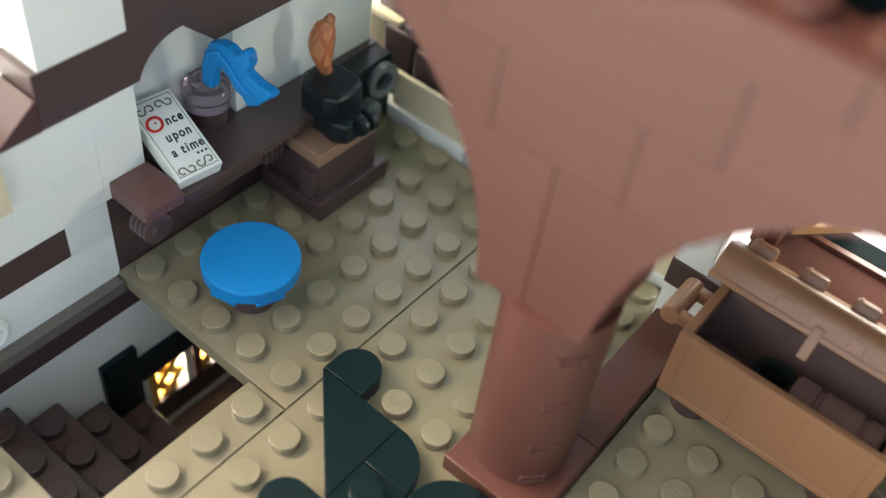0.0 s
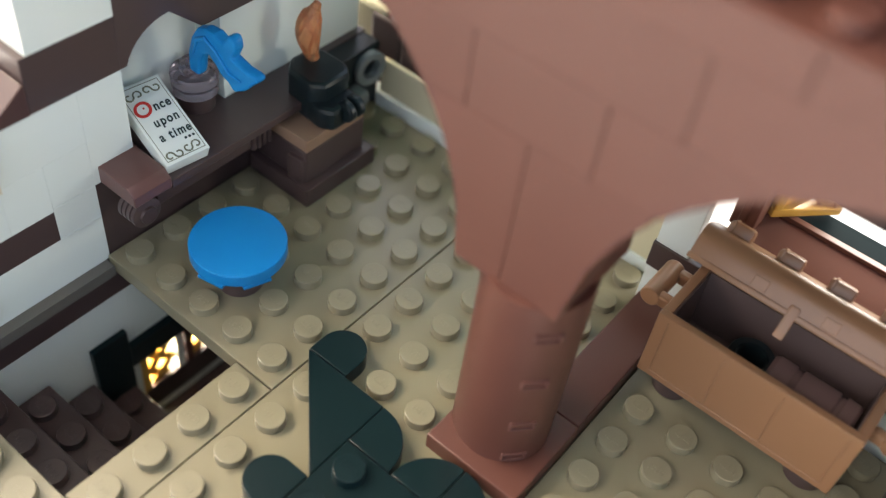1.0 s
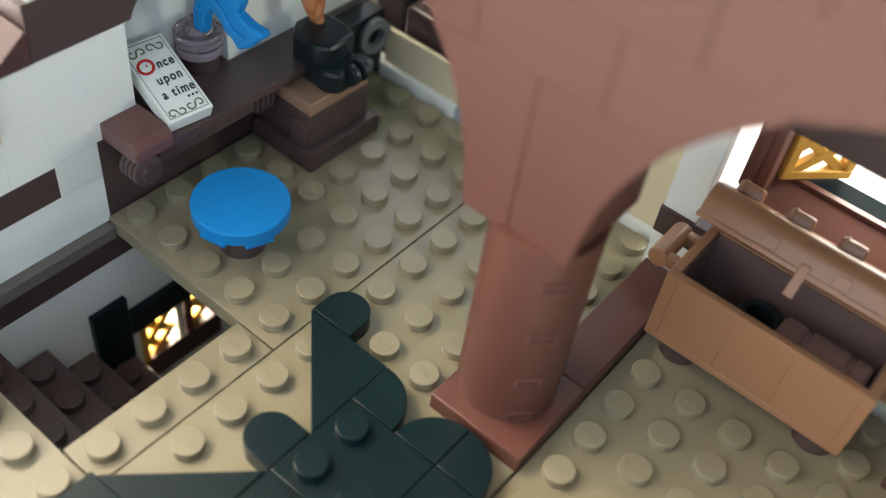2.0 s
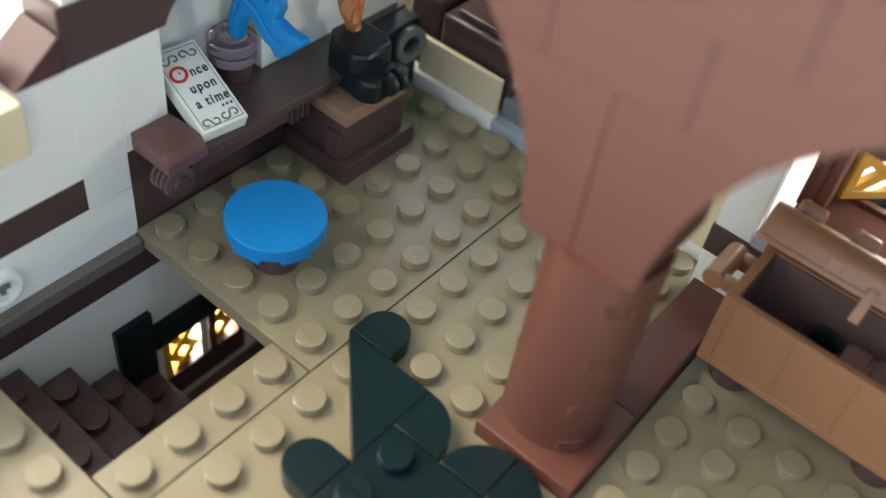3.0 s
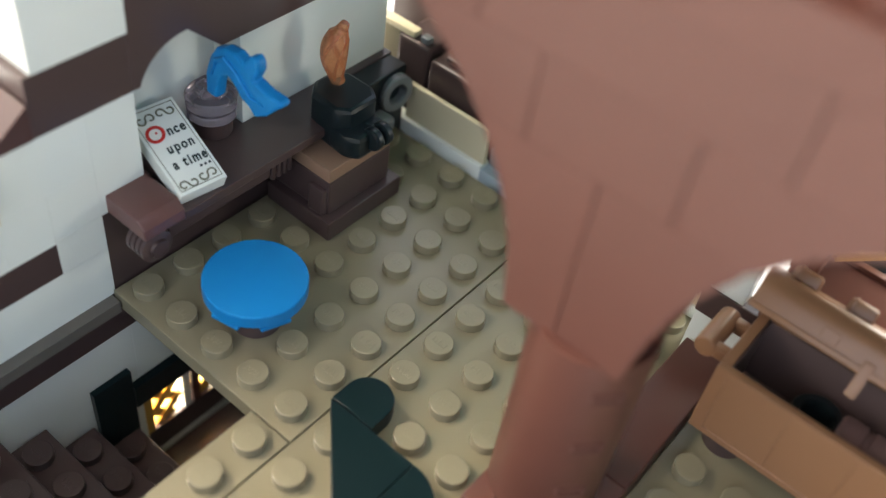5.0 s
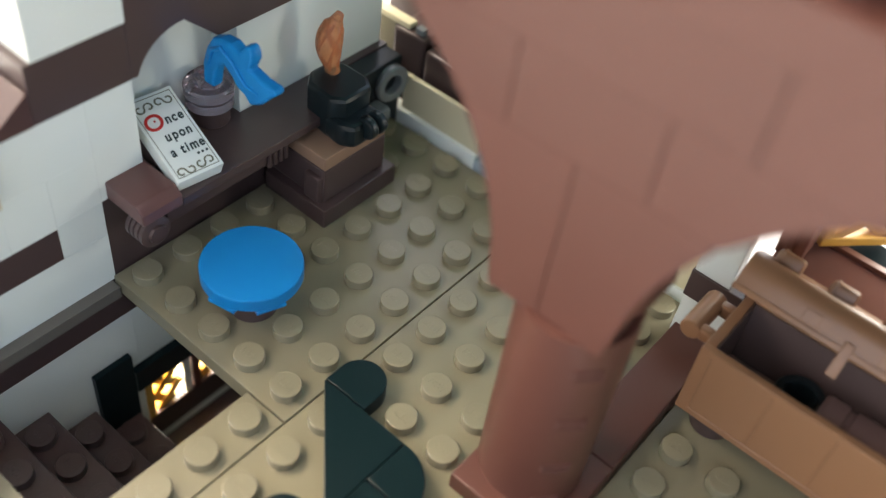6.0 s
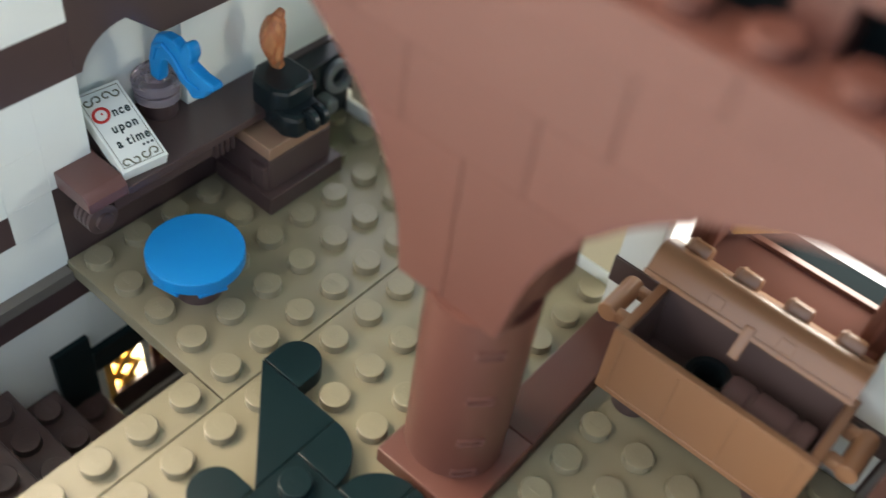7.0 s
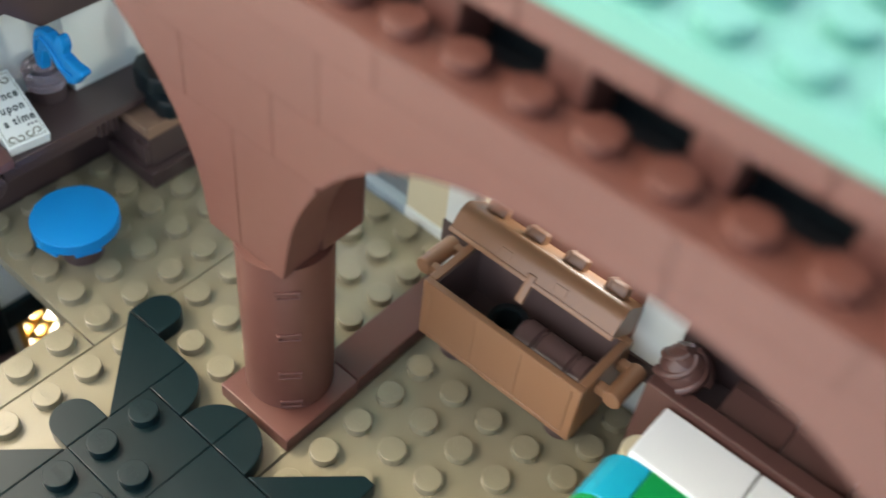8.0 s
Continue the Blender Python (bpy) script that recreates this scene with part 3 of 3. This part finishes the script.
for i in range(15):
    q = i / 14
    lean = -0.13 * math.sin(q * math.pi) + 0.10 * q ** 2
    path.append((-4.33 + 0.77 * lean, 5.47 + 0.64 * lean, 2.79 + 1.42 * q))
    rad.append(0.175 + 0.125 * math.sin(max(0.0, min(1.0, (q - 0.12) * 1.25)) * math.pi) if q < 0.8 else 0.09 + 0.45 * (1 - q))
tube(flame_bm, path, rad, 24, 0.9)
for k in range(5):
    a = k * 2 * math.pi / 5
    tube(flame_bm, [(c[0] + r * 0.92 * math.cos(a + i * 0.12), c[1] + r * 0.75 * math.sin(a + i * 0.12), c[2]) for i, (c, r) in enumerate(zip(path, rad))][1:13], [0.035] * 12, 8)
part("flame", flame_bm, AMBER, burner, "clear orange plastic flame")

# ---- dark blocks and grey tube in the far corner ----
bracket = thing("tube_bracket", (-4.6, 7.4, 0), "grey tube piece beside black blocks in the corner", "tube")
part("block", box(bmesh.new(), -5.21, -4.5, 6.35, 7.97, 0.0, 1.96, 0.04), BLACK, bracket)
ring = bmesh.new()
m = Matrix.Translation((-4.6, 7.55, 1.42)) @ Matrix.Rotation(radians(90), 4, "Y") @ Matrix.Rotation(radians(8), 4, "X")
lathe(ring, 0, 0, [(0.22, -0.9), (0.40, -0.9), (0.40, 0.05), (0.46, 0.07), (0.47, 0.26), (0.44, 0.3), (0.27, 0.3), (0.25, 0.26), (0.24, -0.4), (0.02, -0.4)], 32)
ring.transform(m)
part("tube", ring, GREY, bracket)
part("clip", box(bmesh.new(), -4.5, -4.0, 6.75, 7.15, 0.75, 1.15, 0.1), GREY, bracket)

# dark timbers behind the low cream panel
timbers = thing("roof_timber", (-3.5, 9.4, 0), "dark brown timbers and a cream ridge behind the low panel", "timber")
part("timber", box(bmesh.new(), -5.22, -4.27, 8.42, 9.55, -0.4, 2.24, 0.09), DARK, timbers)
part("timber", box(bmesh.new(), -4.21, -1.95, 8.42, 9.55, -0.4, 2.02, 0.09), DARK, timbers)
part("timber", box(bmesh.new(), -3.9, -2.2, 8.6, 9.3, 2.03, 2.2, 0.06), DARK, timbers)
part("clip", box(bmesh.new(), -4.62, -4.38, 8.5, 8.72, 2.25, 2.42, 0.03), GREY, timbers, "small grey clip")
part("ridge", box(bmesh.new(), -6.6, -4.8, 8.5, 8.78, 2.25, 2.4, 0.02), CREAM, timbers)
part("ridge_post", box(bmesh.new(), -6.6, -5.24, 8.52, 8.8, -0.4, 2.24, 0.02), TAN, timbers, "dark tan upright")

# ---- treasure chest ----
chest = thing("treasure_chest", (7.2, 5.9, 0), "open nougat brown treasure chest on round feet", "chest")
# darker brown for the chest's inner faces: its inside shade put into the colour
INSIDE_SHADE = plastic("shaded_inside_plastic", (0.13, 0.088, 0.078), 0.35)
X0, X1, Y0, Y1, Z0, Z1 = 5.13, 9.26, 4.98, 6.84, 0.72, 2.45
for a in ((X0, X1, Y0, Y0 + 0.17, Z0, Z1), (X0, X1, Y1 - 0.17, Y1, Z0, Z1)):
    part("side", box(bmesh.new(), *a, 0.025), NOUGAT, chest)
for a in ((X0, X0 + 0.2), (X1 - 0.2, X1)):
    part("end", box(bmesh.new(), a[0], a[1], Y0 + 0.172, Y1 - 0.172, Z0, Z1 - 0.003, 0.025), NOUGAT, chest)
part("bottom", box(bmesh.new(), X0 + 0.205, X1 - 0.205, Y0 + 0.175, Y1 - 0.175, Z0 + 0.02, Z0 + 0.2, 0.0), NOUGAT, chest)
# thin sheets over the inner faces that carry the painted inside shade
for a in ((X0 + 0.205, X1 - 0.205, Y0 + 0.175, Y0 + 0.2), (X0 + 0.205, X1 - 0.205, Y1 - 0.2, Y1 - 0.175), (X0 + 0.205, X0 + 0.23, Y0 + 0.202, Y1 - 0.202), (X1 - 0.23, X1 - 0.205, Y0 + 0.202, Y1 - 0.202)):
    part("lining", box(bmesh.new(), *a, Z0 + 0.22, Z1 - 0.06, 0.0), INSIDE_SHADE, chest, "chest inside, its shade put into a darker brown")
part("lining", box(bmesh.new(), X0 + 0.235, X1 - 0.235, Y0 + 0.205, Y1 - 0.205, Z0 + 0.21, Z0 + 0.25, 0.0), INSIDE_SHADE, chest)
lines = bmesh.new()
for x in (X0 + 0.22, X0 + 1.42, X0 + 2.62, X1 - 0.24):
    box(lines, x, x + 0.035, Y0 - 0.018, Y0 + 0.01, Z0 + 0.16, Z1 - 0.14, 0.008)
box(lines, X0 + 0.22, X1 - 0.22, Y0 - 0.018, Y0 + 0.01, Z0 + 0.14, Z0 + 0.17, 0.008)
part("moulding", lines, NOUGAT, chest)
for x, s in ((X0, -1), (X1, 1)):
    grip = bmesh.new()
    for y in (5.42, 6.2):
        box(grip, min(x, x + s * 0.5), max(x, x + s * 0.5), y + 0.06, y + 0.28, 1.99, 2.27, 0.06)
    m = Matrix.Translation((x + s * 0.42, 5.98, 2.13)) @ Matrix.Rotation(radians(90), 4, "X")
    cyl(grip, 0, 0, -0.52, 0.52, 0.21, seg=24, bev=0.03, m=m)
    part("handle", grip, NOUGAT, chest)
for x in (5.75, 8.75):
    for y in (5.72, 6.45):
        part("foot", cyl(bmesh.new(), x, y, 0.0, 0.715, 0.42), DARK, chest, "dark brown round foot")
lid = bmesh.new()
outer = [(0.0, 0.0), (0.0, 0.3)] + [(0.38 - 0.38 * math.cos(radians(q)), 0.3 + 0.4 * math.sin(radians(q))) for q in range(12, 91, 13)] + [(1.3, 0.7)] + [(1.34 + 0.38 * math.sin(radians(q)), 0.3 + 0.4 * math.cos(radians(q))) for q in range(12, 91, 13)] + [(1.72, 0.0)]
inner = [(1.56, 0.0), (1.5, 0.4), (1.2, 0.56), (0.5, 0.56), (0.24, 0.44), (0.16, 0.26), (0.16, 0.0)]
LX0, LX1 = 4.97, 9.12
HINGE = Matrix.Translation((0, 6.9, 2.48)) @ Matrix.Rotation(radians(-36), 4, "X") @ Matrix.Diagonal((1, 0.73, 1, 1)) @ Matrix.Translation((0, -1.72, 0))
prism(lid, outer + inner, "x", LX0, LX1, 0.0, HINGE)
for x in (LX0, LX1 - 0.15):
    prism(lid, [(u * 0.985 + 0.01, v * 0.985) for u, v in outer], "x", x + 0.002, x + 0.148, 0.0, HINGE)
lid_ob = part("lid", lid, NOUGAT, chest)
part("lid_rim", box(bmesh.new(), LX0 - 0.02, LX1 + 0.02, -0.035, 0.14, -0.03, 0.08, 0.02, HINGE), NOUGAT, lid_ob)
part("latch", box(bmesh.new(), 6.99, 7.19, -0.05, 0.06, -0.46, 0.2, 0.03, HINGE), NOUGAT, lid_ob)
for x in (6.2, 7.6):
    part("strap", box(bmesh.new(), x, x + 0.3, -0.015, 0.1, 0.1, 0.34, 0.012, HINGE), NOUGAT, lid_ob)
for k in range(4):
    x = 5.22 + k * 1.02
    knuckle = box(bmesh.new(), x + 0.04, x + 0.54, 0.62, 1.12, 0.6, 0.94, 0.07, HINGE)
    box(knuckle, x + 0.1, x + 0.16, 0.6, 1.14, 0.6, 0.955, 0.015, HINGE)
    part("knuckle", knuckle, NOUGAT, lid_ob)
barrel = thing("rolled_bundle", (8.2, 5.9, 0.9), "dark brown ribbed barrel piece lying in the chest", "barrel")
roll = bmesh.new()
m = Matrix.Translation((8.16, 5.74, 1.66)) @ Matrix.Rotation(radians(90), 4, "Y")
lathe(roll, 0, 0, [(0.2, -0.95), (0.5, -0.93), (0.54, -0.85), (0.54, -0.5), (0.49, -0.46), (0.49, -0.40), (0.54, -0.36), (0.54, 0.36), (0.49, 0.4), (0.49, 0.46), (0.54, 0.5), (0.54, 0.75), (0.5, 0.8), (0.2, 0.82)], 28)
roll.transform(m)
part("barrel", roll, plastic("mid_brown_plastic", (0.15, 0.09, 0.082), 0.2), barrel)
solid("round_stud_ring", lathe(bmesh.new(), 6.86, 5.82, [(0.44, 0.98), (0.46, 1.02), (0.46, 1.86), (0.44, 1.9), (0.32, 1.9), (0.3, 1.86), (0.3, 1.2), (0.02, 1.2)]), BLACK, (6.86, 5.82, 0.98), "black round ring piece inside the open chest", "ring")

# ---- bed with its pillow, blanket and headboard ----
PILLOW = plastic("bright_white_plastic", (0.86, 0.9, 0.87), 0.25, 0.01)
bed = thing("bed", (12.5, 4.2, 0), "toy bed with white pillow tiles and a teal and green blanket", "bed")
part("base", box(bmesh.new(), 10.35, 16, 2.6, 5.5, 0.0, 1.6, 0.04), CREAM, bed)
part("foot_post", cyl(bmesh.new(), 10.78, 4.82, 0.0, 2.3, 0.37), CREAM, bed)
part("mattress", box(bmesh.new(), 11.2, 16, 2.6, 5.5, 1.6, 2.3, 0.04), CREAM, bed)
for x in (10.72, 12.76):
    part("pillow", box(bmesh.new(), x, x + 2.02, 4.2, 5.52, 2.62, 3.0, 0.05), PILLOW, bed, "glossy white tile")
edge = [(10.34, 1.7), (10.34, 2.1), (10.38, 2.38), (10.5, 2.64), (10.68, 2.81), (10.9, 2.9), (11.25, 2.93), (11.25, 1.7)]
part("blanket", prism(bmesh.new(), edge, "y", 3.12, 4.19, 0.02), TEAL, bed, "teal curved edge")
part("blanket", box(bmesh.new(), 11.26, 16, 1.9, 4.19, 2.3, 2.93, 0.03), BRIGHT, bed, "bright green blanket")
part("blanket", prism(bmesh.new(), edge, "y", 1.9, 3.11, 0.02), BRIGHT, bed)
head = thing("headboard", (13, 6, 0), "reddish brown headboard with slopes and a swirled finial", "headboard")
MID = plastic("mid_reddish_plastic", (0.098, 0.045, 0.037), 0.34)
part("board", box(bmesh.new(), 10.16, 16, 5.6, 6.0, 0.0, 3.15, 0.04), MID, head)
part("shelf", box(bmesh.new(), 10.16, 16, 6.005, 7.05, 0.0, 2.6, 0.04), DARK, head)
for x in (11.44, 12.79, 14.14):
    part("slope", prism(bmesh.new(), [(6.02, 2.61), (7.03, 2.61), (7.03, 3.05), (6.8, 3.05), (6.02, 2.72)], "x", x, x + 1.33, 0.03), MID, head)
swirl = bmesh.new()
lathe(swirl, 10.55, 6.3, [(0.40, 2.6), (0.40, 2.98), (0.47, 3.07), (0.49, 3.26), (0.45, 3.49), (0.34, 3.67), (0.18, 3.79), (0.05, 3.83)], 36)
finial = part("finial", swirl, MID, head)
coil = bmesh.new()
for turn in range(5):
    path, rad = [], []
    for i in range(14):
        q = i / 13
        a = turn * 2 * math.pi / 5 + q * 2.2
        r = 0.48 * math.cos(q * 1.45) ** 0.7
        path.append((10.55 + r * math.cos(a), 6.3 + r * math.sin(a), 3.14 + 0.7 * q))
        rad.append(0.11 * (1 - 0.55 * q))
    tube(coil, path, rad, 20)
part("finial_twist", coil, MID, finial)

# dark ledge outside the window
solid("outer_ledge", box(bmesh.new(), 5.2, 16, 8.62, 9.3, 1.5, 2.93, 0.05), plastic("matt_black_plastic", (0.0025, 0.006, 0.0075), 0.6, gloss=0.02), (7, 9.5, 1.5), "black plate ledge outside the window bay", "ledge", kind="structure")
